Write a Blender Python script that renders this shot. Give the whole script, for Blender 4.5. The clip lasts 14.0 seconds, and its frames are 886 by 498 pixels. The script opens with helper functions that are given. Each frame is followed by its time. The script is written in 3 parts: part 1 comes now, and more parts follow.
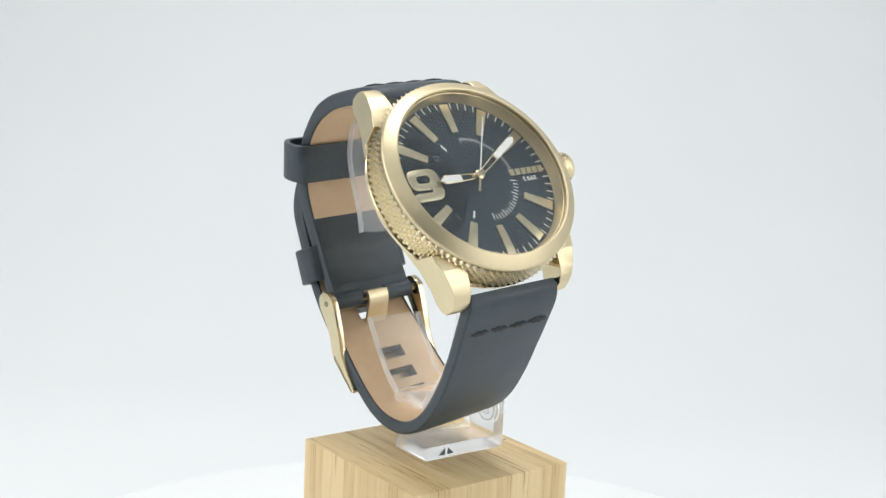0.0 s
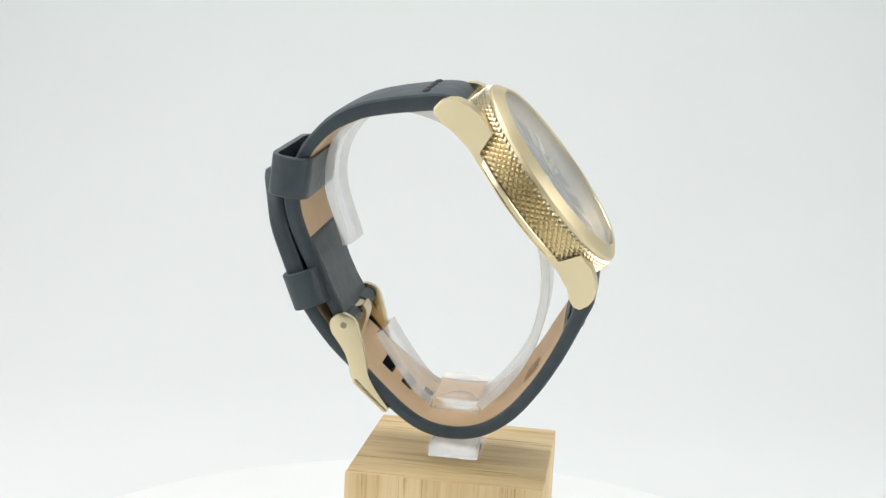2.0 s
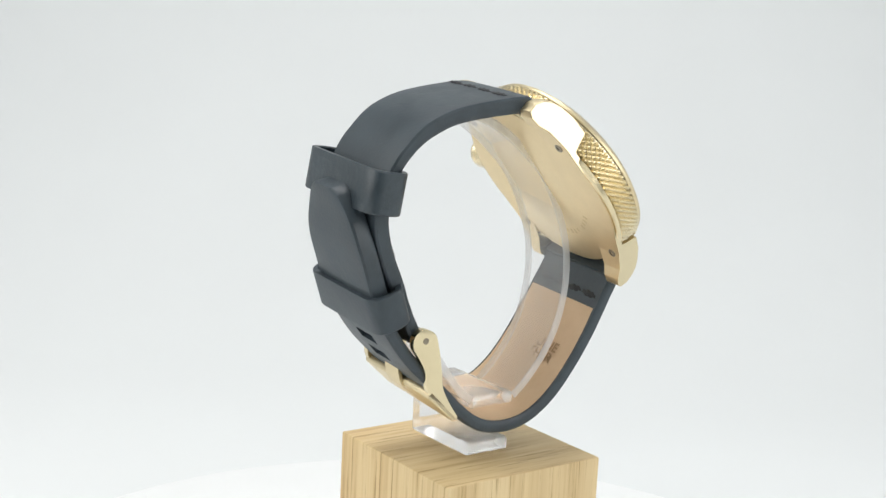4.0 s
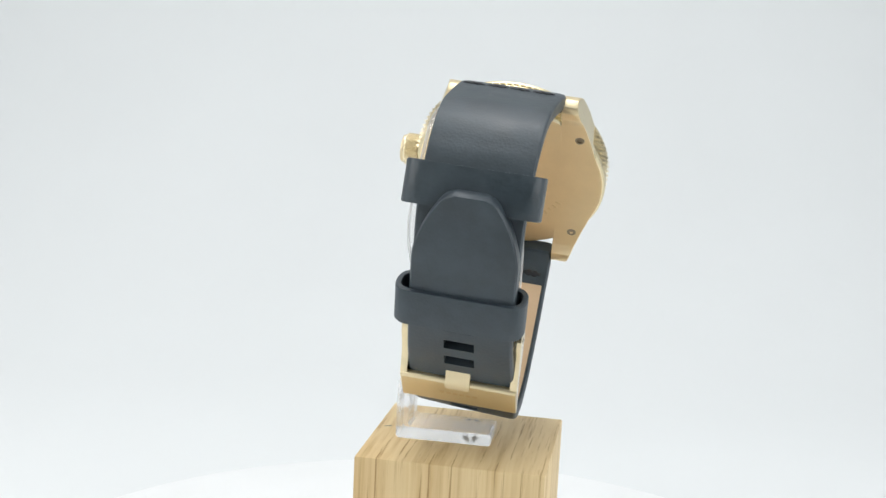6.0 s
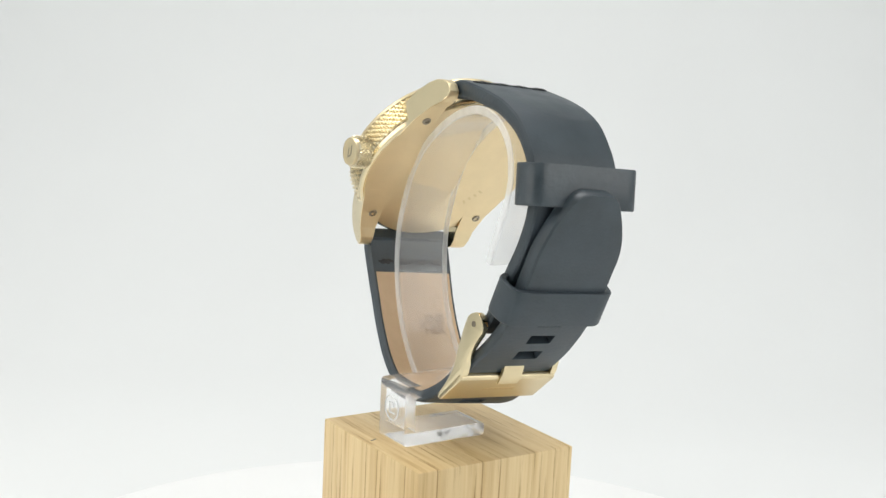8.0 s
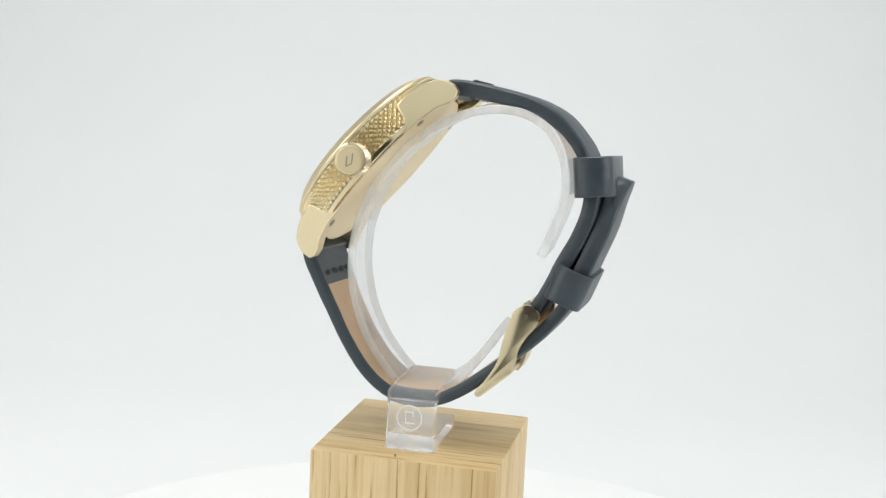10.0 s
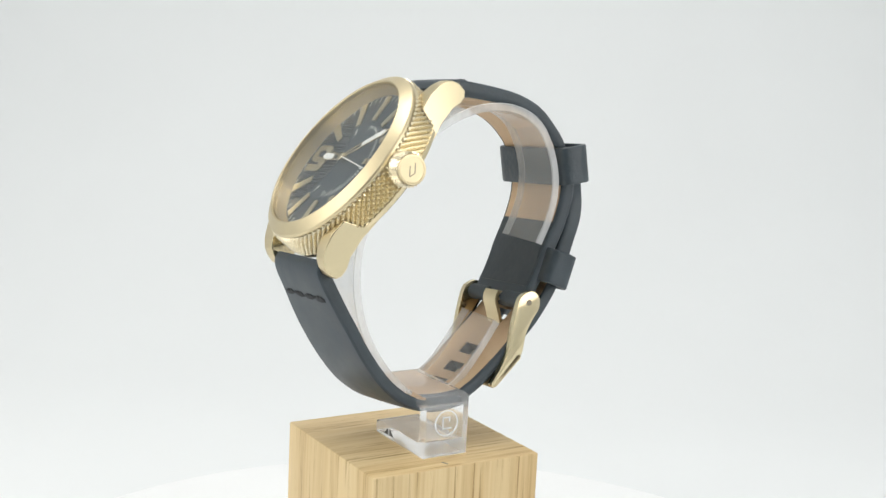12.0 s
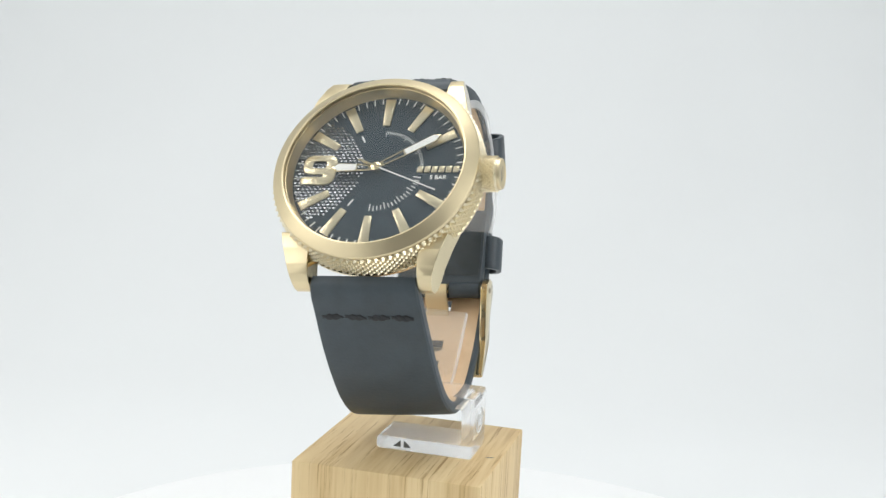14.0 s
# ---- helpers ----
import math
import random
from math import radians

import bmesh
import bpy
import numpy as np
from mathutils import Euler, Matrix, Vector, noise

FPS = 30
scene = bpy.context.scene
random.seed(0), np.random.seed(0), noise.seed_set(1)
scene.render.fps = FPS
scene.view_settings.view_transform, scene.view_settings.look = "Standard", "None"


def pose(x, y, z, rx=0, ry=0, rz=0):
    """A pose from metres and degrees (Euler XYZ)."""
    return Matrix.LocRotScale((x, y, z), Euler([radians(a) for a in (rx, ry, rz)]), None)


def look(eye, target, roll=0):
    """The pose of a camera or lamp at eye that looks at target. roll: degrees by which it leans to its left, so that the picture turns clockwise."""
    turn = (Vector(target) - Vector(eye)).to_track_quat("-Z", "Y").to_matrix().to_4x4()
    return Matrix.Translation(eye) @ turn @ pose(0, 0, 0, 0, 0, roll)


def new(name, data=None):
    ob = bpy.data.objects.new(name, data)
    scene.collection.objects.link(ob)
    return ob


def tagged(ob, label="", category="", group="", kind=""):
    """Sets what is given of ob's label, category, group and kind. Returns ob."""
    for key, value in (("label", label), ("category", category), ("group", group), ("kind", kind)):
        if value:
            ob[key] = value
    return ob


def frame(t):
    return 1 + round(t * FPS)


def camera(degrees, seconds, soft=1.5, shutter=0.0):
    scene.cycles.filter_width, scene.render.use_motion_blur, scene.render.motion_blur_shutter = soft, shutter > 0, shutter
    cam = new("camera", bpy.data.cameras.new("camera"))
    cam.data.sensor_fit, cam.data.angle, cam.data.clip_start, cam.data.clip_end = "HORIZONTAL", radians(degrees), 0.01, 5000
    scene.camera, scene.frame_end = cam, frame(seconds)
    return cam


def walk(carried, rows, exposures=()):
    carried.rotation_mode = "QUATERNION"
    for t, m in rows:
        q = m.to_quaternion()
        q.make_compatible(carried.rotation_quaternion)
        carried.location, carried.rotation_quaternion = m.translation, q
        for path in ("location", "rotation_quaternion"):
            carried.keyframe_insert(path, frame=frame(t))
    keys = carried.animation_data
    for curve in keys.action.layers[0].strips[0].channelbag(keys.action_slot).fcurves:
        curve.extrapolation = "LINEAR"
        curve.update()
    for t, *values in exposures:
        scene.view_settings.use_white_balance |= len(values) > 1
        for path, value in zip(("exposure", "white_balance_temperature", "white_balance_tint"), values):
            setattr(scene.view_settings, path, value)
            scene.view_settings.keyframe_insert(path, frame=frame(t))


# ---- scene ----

# All lengths below are in units of U: the watch case is 46 mm across.
U = 0.00094
TABLE_TOP = 0.0
BLOCK_H = 50.0

# ---- camera ----
cam = camera(38.06, 14.0, soft=1.45)
EYE = Vector((0, -310, BLOCK_H + 103.5)) * U
AIM = EYE + Vector((-0.00479, 0.98485, -0.17334))
walk(cam, [(0, look(EYE, AIM, 2.83)), (14, look(EYE, AIM, 2.83))],
     exposures=[(0, 0, 6500, 10), (1, 0, 6580, 10), (2.5, 0, 6690, 10), (3.2, 0, 6690, 10), (5.3, 0, 6500, 10), (6.5, 0, 6500, 10), (7.0, 0, 6690, 10),
                (8.2, 0, 6760, 10), (10.3, 0, 6660, 10), (12.5, 0, 6690, 10), (14, 0, 6560, 10)])

# Angle of the turntable, degrees, by seconds.
TURN = [(0, -0.3), (0.5, 11.4), (1, 22.5), (1.5, 33.3), (2, 43.7), (2.5, 54.4), (3, 65.5), (3.2, 70.0),
        (4.25, 93.6), (5.3, 116.7), (5.5, 121.0), (6, 132.1), (6.5, 142.7), (7, 153.5), (7.5, 164.5), (8, 175.6),
        (8.2, 179.8), (9.25, 202.8), (10.3, 225.8), (10.5, 230.2), (11, 241.0), (11.5, 252.6), (12, 263.5),
        (12.5, 274.6), (13, 285.7), (13.5, 296.4), (14, 306.8)]

# ---- world and lights ----
world = bpy.data.worlds.new("studio_world")
scene.world = world
world.use_nodes = True
world.node_tree.nodes["Background"].inputs[0].default_value = (0.9, 0.95, 1.0, 1)
world.node_tree.nodes["Background"].inputs[1].default_value = 0.3


KEY_ROLL = 125


def softbox(name, az, el, dist, size_x, size_y, watts, colour):
    """A rectangular soft light that faces the watch."""
    data = bpy.data.lights.new(name, "AREA")
    data.shape, data.size, data.size_y, data.energy, data.color = "RECTANGLE", size_x, size_y, watts, colour
    ob = new(name, data)
    mid = Vector((0, 0, 0.11))
    a, e = radians(az), radians(el)
    eye = mid + dist * Vector((math.cos(a) * math.cos(e), math.sin(a) * math.cos(e), math.sin(e)))
    ob.matrix_world = look(eye, mid)
    return ob


key = softbox("softbox_key", 183.8, 41.2, 0.51, 0.102, 0.151, 0.40, (1.0, 0.99, 0.96))
key.matrix_world = key.matrix_world @ pose(0, 0, 0, 0, 0, KEY_ROLL)
# Three fill lights added to brighten the tent, kept out of the crystal's reflection.
softbox("fill_west", 206, 18, 0.50, 0.40, 0.34, 0.75, (1.0, 0.99, 0.97))
softbox("fill_east", -26, 18, 0.50, 0.40, 0.34, 0.89, (0.98, 0.99, 1.0))
softbox("fill_top", 90, 82, 0.60, 0.36, 0.34, 2.38, (0.985, 0.99, 1.0))


# ---- materials ----
def material(name):
    m = bpy.data.materials.new(name)
    m.use_nodes = True
    nt = m.node_tree
    return m, nt, nt.nodes["Principled BSDF"]


def link(nt, a, b):
    nt.links.new(a, b)


def noise_node(nt, vec, scale, detail=4, rough=0.6):
    n = nt.nodes.new("ShaderNodeTexNoise")
    n.inputs["Scale"].default_value, n.inputs["Detail"].default_value, n.inputs["Roughness"].default_value = scale, detail, rough
    if vec is not None:
        link(nt, vec, n.inputs["Vector"])
    return n.outputs["Fac"]


def mapped(nt, scale=(1, 1, 1), rot=(0, 0, 0)):
    c = nt.nodes.new("ShaderNodeTexCoord")
    m = nt.nodes.new("ShaderNodeMapping")
    m.inputs["Scale"].default_value, m.inputs["Rotation"].default_value = scale, rot
    link(nt, c.outputs["Object"], m.inputs["Vector"])
    return m.outputs["Vector"]


def ramp(nt, fac, stops):
    r = nt.nodes.new("ShaderNodeValToRGB")
    while len(r.color_ramp.elements) < len(stops):
        r.color_ramp.elements.new(0.5)
    for e, (p, c) in zip(r.color_ramp.elements, stops):
        e.position, e.color = p, (*c, 1)
    link(nt, fac, r.inputs["Fac"])
    return r.outputs["Color"]


def span(nt, fac, lo, hi, f0=0.3, f1=0.7):
    n = nt.nodes.new("ShaderNodeMapRange")
    for i, v in enumerate((f0, f1, lo, hi)):
        n.inputs[i + 1].default_value = v
    link(nt, fac, n.inputs[0])
    return n.outputs[0]


def bump(nt, bsdf, height, strength, dist):
    b = nt.nodes.new("ShaderNodeBump")
    b.inputs["Strength"].default_value, b.inputs["Distance"].default_value = strength, dist
    link(nt, height, b.inputs["Height"])
    link(nt, b.outputs["Normal"], bsdf.inputs["Normal"])


def gold_material(name, rough_lo, rough_hi, brush, relief=0.05, tone=(0.72, 0.615, 0.40)):
    """Champagne gold plating; brush stretches the grain."""
    m, nt, b = material(name)
    b.inputs["Metallic"].default_value = 1
    grain = noise_node(nt, mapped(nt, brush), 5000, 2)
    cloud = noise_node(nt, mapped(nt), 160, 3)
    link(nt, span(nt, grain, rough_lo, rough_hi), b.inputs["Roughness"])
    link(nt, ramp(nt, cloud, [(0.3, tone), (0.7, tuple(min(1, c * 1.06) for c in tone))]), b.inputs["Base Color"])
    bump(nt, b, grain, relief, 0.00003)
    return m


def leather_material(name, lo, hi, pebble, rough, strength):
    m, nt, b = material(name)
    v = nt.nodes.new("ShaderNodeTexVoronoi")
    v.inputs["Scale"].default_value = pebble
    vec = mapped(nt)
    link(nt, vec, v.inputs["Vector"])
    cloud = noise_node(nt, vec, 140, 5)
    link(nt, ramp(nt, cloud, [(0.3, lo), (0.7, hi)]), b.inputs["Base Color"])
    link(nt, span(nt, cloud, rough - 0.07, rough + 0.08), b.inputs["Roughness"])
    mix = nt.nodes.new("ShaderNodeMath")
    mix.operation = "MULTIPLY_ADD"
    mix.inputs[1].default_value = 0.6
    link(nt, v.outputs["Distance"], mix.inputs[0])
    crease = noise_node(nt, mapped(nt, (0.35, 1, 1)), 650, 5, 0.65)
    link(nt, crease, mix.inputs[2])
    bump(nt, b, mix.outputs[0], strength, 0.0002)
    return m


def plain_material(name, colour, rough, metal=0.0, spread=0.06, scale=300):
    m, nt, b = material(name)
    f = noise_node(nt, mapped(nt), scale, 4)
    link(nt, ramp(nt, f, [(0.3, tuple(c * (1 - spread) for c in colour)), (0.7, tuple(min(1, c * (1 + spread)) for c in colour))]),
         b.inputs["Base Color"])
    link(nt, span(nt, f, rough * 0.9, min(1, rough * 1.1)), b.inputs["Roughness"])
    b.inputs["Metallic"].default_value = metal
    return m


def clear_material(name, colour, rough, ior, scratch, body=1.0):
    m, nt, b = material(name)
    b.inputs["Base Color"].default_value = (*colour, 1)
    b.inputs["Transmission Weight"].default_value = body
    b.inputs["IOR"].default_value = ior
    f = noise_node(nt, mapped(nt, (1, 1, 0.2)), 260, 4)
    link(nt, span(nt, f, rough, rough + scratch), b.inputs["Roughness"])
    return m


def pane_material(name, veil, rough, sheen):
    """A thin clear sheet: it lets light straight through, with a veil of fine haze and a gloss."""
    m = bpy.data.materials.new(name)
    m.use_nodes = True
    nt = m.node_tree
    nt.nodes.clear()
    out, clear, haze, gloss, fres = (nt.nodes.new("ShaderNode" + k) for k in ("OutputMaterial", "BsdfTransparent", "BsdfDiffuse", "BsdfGlossy", "LayerWeight"))
    body, skin = nt.nodes.new("ShaderNodeMixShader"), nt.nodes.new("ShaderNodeMixShader")
    haze.inputs["Color"].default_value = (0.93, 0.94, 0.94, 1)
    gloss.inputs["Roughness"].default_value = rough
    fres.inputs["Blend"].default_value = 0.5
    power, rise = nt.nodes.new("ShaderNodeMath"), nt.nodes.new("ShaderNodeMath")
    power.operation, rise.operation = "POWER", "MULTIPLY_ADD"
    power.inputs[1].default_value, rise.inputs[1].default_value, rise.inputs[2].default_value = 5, 0.9, sheen
    link(nt, fres.outputs["Facing"], power.inputs[0])
    link(nt, power.outputs[0], rise.inputs[0])
    if veil:
        link(nt, span(nt, noise_node(nt, mapped(nt, (1, 1, 0.3)), 220, 4), veil * 0.8, veil * 1.2), body.inputs[0])
    else:
        body.inputs[0].default_value = 0
    for a, b in ((clear, body.inputs[1]), (haze, body.inputs[2]), (body, skin.inputs[1]), (gloss, skin.inputs[2]), (skin, out.inputs["Surface"])):
        link(nt, a.outputs[0], b)
    link(nt, rise.outputs[0], skin.inputs[0])
    return m


BLOCK_ANGLE = 38.56


def wood_material():
    m, nt, b = material("pale_oak")
    turn = (0, 0, -radians(BLOCK_ANGLE))
    c = nt.nodes.new("ShaderNodeTexCoord")
    r = nt.nodes.new("ShaderNodeMapping")
    r.inputs["Rotation"].default_value = turn
    link(nt, c.outputs["Object"], r.inputs["Vector"])

    # the layers run across the face on two sides, along it on the others
    rn = nt.nodes.new("ShaderNodeMapping")
    rn.inputs["Rotation"].default_value = turn
    link(nt, c.outputs["Normal"], rn.inputs["Vector"])
    parts_n, parts_p = nt.nodes.new("ShaderNodeSeparateXYZ"), nt.nodes.new("ShaderNodeSeparateXYZ")
    link(nt, rn.outputs["Vector"], parts_n.inputs[0])
    link(nt, r.outputs["Vector"], parts_p.inputs[0])
    size, flat = nt.nodes.new("ShaderNodeMath"), nt.nodes.new("ShaderNodeMath")
    size.operation, flat.operation = "ABSOLUTE", "GREATER_THAN"
    flat.inputs[1].default_value = 0.7
    link(nt, parts_n.outputs[0], size.inputs[0])
    link(nt, size.outputs[0], flat.inputs[0])
    swap = nt.nodes.new("ShaderNodeCombineXYZ")
    for i, o in ((0, 1), (1, 0), (2, 2)):
        link(nt, parts_p.outputs[o], swap.inputs[i])
    pick = nt.nodes.new("ShaderNodeMix")
    pick.data_type = "VECTOR"
    link(nt, flat.outputs[0], pick.inputs[0])
    link(nt, r.outputs["Vector"], pick.inputs[4])
    link(nt, swap.outputs[0], pick.inputs[5])

    def squeezed(s):
        k = nt.nodes.new("ShaderNodeMapping")
        k.inputs["Scale"].default_value = s
        link(nt, pick.outputs[1], k.inputs["Vector"])
        return k.outputs["Vector"]
    rings = noise_node(nt, squeezed((1, 0.05, 0.03)), 420, 5, 0.6)
    broad = noise_node(nt, squeezed((1, 0.3, 0.05)), 70, 3)
    fibre = noise_node(nt, squeezed((1, 0.028, 0.022)), 1100, 5, 0.7)
    base = ramp(nt, rings, [(0.30, (0.55, 0.36, 0.16)), (0.41, (0.72, 0.53, 0.27)), (0.58, (0.82, 0.64, 0.36)), (0.75, (0.76, 0.57, 0.30))])
    streak = ramp(nt, fibre, [(0.34, (0.52, 0.39, 0.25)), (0.43, (1, 1, 1)), (0.7, (1.0, 1.0, 1.0))])
    tone = ramp(nt, broad, [(0.35, (0.88, 0.85, 0.80)), (0.65, (1.0, 1.0, 1.0))])
    last = base
    for extra in (streak, tone):
        mx = nt.nodes.new("ShaderNodeMix")
        mx.data_type, mx.blend_type = "RGBA", "MULTIPLY"
        mx.inputs[0].default_value = 0.9
        link(nt, last, mx.inputs[6])
        link(nt, extra, mx.inputs[7])
        last = mx.outputs[2]
    link(nt, last, b.inputs["Base Color"])
    b.inputs["Roughness"].default_value = 0.55
    bump(nt, b, fibre, 0.25, 0.0002)
    return m


BRUSHED = gold_material("brushed_gold", 0.36, 0.45, (1, 1, 0.2), 0.03, (0.69, 0.585, 0.38))
SATIN = gold_material("satin_gold", 0.34, 0.46, (1, 0.15, 1), 0.05, (0.76, 0.62, 0.39))
POLISHED = gold_material("polished_gold", 0.15, 0.18, (1, 1, 1), 0.01)
MARKER = gold_material("marker_gold", 0.26, 0.36, (1, 1, 0.2), 0.03, (0.62, 0.55, 0.38))
INNER = gold_material("inner_gold", 0.40, 0.46, (1, 1, 0.2), 0.0, (0.74, 0.62, 0.40))
KNURL = gold_material("knurled_gold", 0.24, 0.32, (1, 1, 1), 0.03, (0.82, 0.73, 0.53))
LEATHER = leather_material("black_leather", (0.027, 0.039, 0.048), (0.044, 0.061, 0.074), 1500, 0.46, 0.22)
CREASED = leather_material("creased_leather", (0.027, 0.039, 0.048), (0.046, 0.063, 0.075), 700, 0.36, 0.75)
FACING = leather_material("facing_leather", (0.022, 0.031, 0.037), (0.040, 0.052, 0.060), 500, 0.36, 0.3)
for leather in (LEATHER, CREASED):
    leather.node_tree.nodes["Principled BSDF"].inputs["Specular IOR Level"].default_value = 0.55
for node in CREASED.node_tree.nodes:
    if node.type == "BUMP":
        node.inputs["Strength"].default_value, node.inputs["Distance"].default_value = 0.6, 0.0002
LINING = leather_material("tan_lining", (0.63, 0.445, 0.27), (0.71, 0.525, 0.34), 1100, 0.62, 0.12)
THREAD = plain_material("black_thread", (0.012, 0.014, 0.017), 0.6)
DIAL_BLACK = plain_material("dial_black", (0.028, 0.045, 0.057), 0.33, 0.0, 0.1, 400)
DIAL_BLACK.node_tree.nodes["Principled BSDF"].inputs["Specular IOR Level"].default_value = 0.32
WHITE_PRINT = plain_material("white_print", (0.82, 0.83, 0.80), 0.5)
LUME = plain_material("lume_white", (0.86, 0.87, 0.83), 0.45)
SILVER = plain_material("silver_rasp", (0.17, 0.18, 0.185), 0.26, 1.0)
FROST = plain_material("frosted_acrylic", (0.80, 0.82, 0.83), 0.6)
STEEL = plain_material("dark_steel", (0.30, 0.26, 0.20), 0.3, 1.0)
MARK_INK = plain_material("stamped_ink", (0.42, 0.28, 0.16), 0.7)
ENGRAVED = plain_material("engraved_gold", (0.70, 0.565, 0.34), 0.5, 1.0)
LABEL_GREY = plain_material("grey_sticker", (0.10, 0.11, 0.11), 0.5)
CRYSTAL = pane_material("mineral_glass", 0, 0.02, 0.065)
BAND = pane_material("acrylic_band", 0.095, 0.1, 0.025)
ACRYLIC = clear_material("clear_acrylic", (1.0, 1.0, 1.0), 0.05, 1.25, 0.12, 0.86)
CUT_EDGE = pane_material("cut_acrylic_edge", 0.42, 0.3, 0.03)
OAK = wood_material()
WHITE_DISC = plain_material("white_laminate", (0.90, 0.91, 0.91), 0.5, 0.0, 0.01, 30)
PAPER = plain_material("white_backdrop_paper", (0.79, 0.81, 0.815), 0.9, 0.0, 0.012, 6)
DARK = plain_material("dim_room", (0.20, 0.20, 0.19), 0.9)


# ---- mesh helpers ----
def finish(name, bm, mat, sharp=35):
    bmesh.ops.recalc_face_normals(bm, faces=bm.faces)
    me = bpy.data.meshes.new(name)
    bm.to_mesh(me)
    bm.free()
    me.materials.append(mat)
    for p in me.polygons:
        p.use_smooth = True
    me.set_sharp_from_angle(angle=radians(sharp))
    return me


def part(name, bm, mat, parent, label="", m=None, sharp=35):
    ob = new(name, finish(name, bm, mat, sharp))
    ob.parent = parent
    if m is not None:
        ob.matrix_basis = m
    if label:
        tagged(ob, label=label)
    return ob


def vert(bm, x, y, z):
    return bm.verts.new((x * U, y * U, z * U))


def lathe(profile, n=160, closed=True):
    """Turns (r, z) points round the z axis; an open profile ends on the axis."""
    bm = bmesh.new()
    rings = []
    for r, z in profile:
        if r < 1e-6:
            rings.append([vert(bm, 0, 0, z)] * n)
        else:
            rings.append([vert(bm, r * math.cos(2 * math.pi * i / n), r * math.sin(2 * math.pi * i / n), z) for i in range(n)])
    pairs = list(zip(rings, rings[1:])) + ([(rings[-1], rings[0])] if closed else [])
    for a, b in pairs:
        for i in range(n):
            j = (i + 1) % n
            loop = []
            for v in (a[i], a[j], b[j], b[i]):
                if v not in loop:
                    loop.append(v)
            if len(loop) > 2:
                bm.faces.new(loop)
    return bm


def box(x0, x1, y0, y1, z0, z1, bev=0.0, seg=2, bm=None):
    bm = bm or bmesh.new()
    v = [vert(bm, x, y, z) for z in (z0, z1) for y in (y0, y1) for x in (x0, x1)]
    fs = [bm.faces.new([v[i] for i in f]) for f in ((0, 2, 3, 1), (4, 5, 7, 6), (0, 1, 5, 4), (2, 6, 7, 3), (0, 4, 6, 2), (1, 3, 7, 5))]
    if bev:
        bmesh.ops.bevel(bm, geom=list({e for f in fs for e in f.edges}), offset=bev * U, segments=seg, affect="EDGES", profile=0.5)
    return bm


def prism(poly, x0, x1, bev=0.0, seg=2, slant=None):
    """A (y, z) outline pushed from x0 to x1; slant(y) gives x1 where it leans."""
    bm = bmesh.new()
    a = [vert(bm, x0, y, z) for y, z in poly]
    b = [vert(bm, slant(y) if slant else x1, y, z) for y, z in poly]
    bm.faces.new(a)
    bm.faces.new(b[::-1])
    n = len(poly)
    for i in range(n):
        bm.faces.new((a[i], b[i], b[(i + 1) % n], a[(i + 1) % n]))
    if bev:
        bmesh.ops.recalc_face_normals(bm, faces=bm.faces)
        bmesh.ops.bevel(bm, geom=bm.edges[:], offset=bev * U, segments=seg, affect="EDGES", profile=0.5, clamp_overlap=True)
    return bm


def rounded(points, r, n=4):
    """A closed outline with its corners rounded."""
    out = []
    pts = [Vector(p) for p in points]
    for i, p in enumerate(pts):
        a, b = pts[i - 1], pts[(i + 1) % len(pts)]
        da, db = (a - p), (b - p)
        k = min(r, da.length * 0.45, db.length * 0.45)
        s, e = p + da.normalized() * k, p + db.normalized() * k
        for j in range(n + 1):
            t = j / n
            out.append((1 - t) ** 2 * s + 2 * t * (1 - t) * p + t * t * e)
    return [tuple(v) for v in out]


def to_bmesh(curve):
    ob = new("temporary", curve)
    dg = bpy.context.evaluated_depsgraph_get()
    me = bpy.data.meshes.new_from_object(ob.evaluated_get(dg))
    bm = bmesh.new()
    bm.from_mesh(me)
    bpy.data.objects.remove(ob)
    bpy.data.meshes.remove(me)
    bpy.data.curves.remove(curve)
    return bm


def plate(outlines, z0, z1, bev=0.0):
    """Flat plate with the outlines (the later ones are holes) between z0 and z1."""
    cu = bpy.data.curves.new("plate", "CURVE")
    cu.dimensions, cu.fill_mode = "2D", "BOTH"
    cu.extrude, cu.bevel_depth, cu.bevel_resolution = (z1 - z0) / 2 * U - bev * U, bev * U, 1
    cu.offset = -bev * U
    for o in outlines:
        sp = cu.splines.new("POLY")
        sp.points.add(len(o) - 1)
        for q, (x, y) in zip(sp.points, o):
            q.co = (x * U, y * U, 0, 1)
        sp.use_cyclic_u = True
    bm = to_bmesh(cu)
    bmesh.ops.remove_doubles(bm, verts=bm.verts, dist=1e-7)
    bmesh.ops.translate(bm, verts=bm.verts, vec=(0, 0, (z0 + z1) / 2 * U))
    return bm


def lettering(body, height, depth, m):
    cu = bpy.data.curves.new("lettering", "FONT")
    cu.body, cu.size, cu.extrude, cu.align_x, cu.align_y, cu.offset = body, height * 1.42 * U, depth * U, "CENTER", "CENTER", 0.03 * height * U
    cu.space_line = 0.85
    bm = to_bmesh(cu)
    bmesh.ops.transform(bm, matrix=m, verts=bm.verts)
    return bm


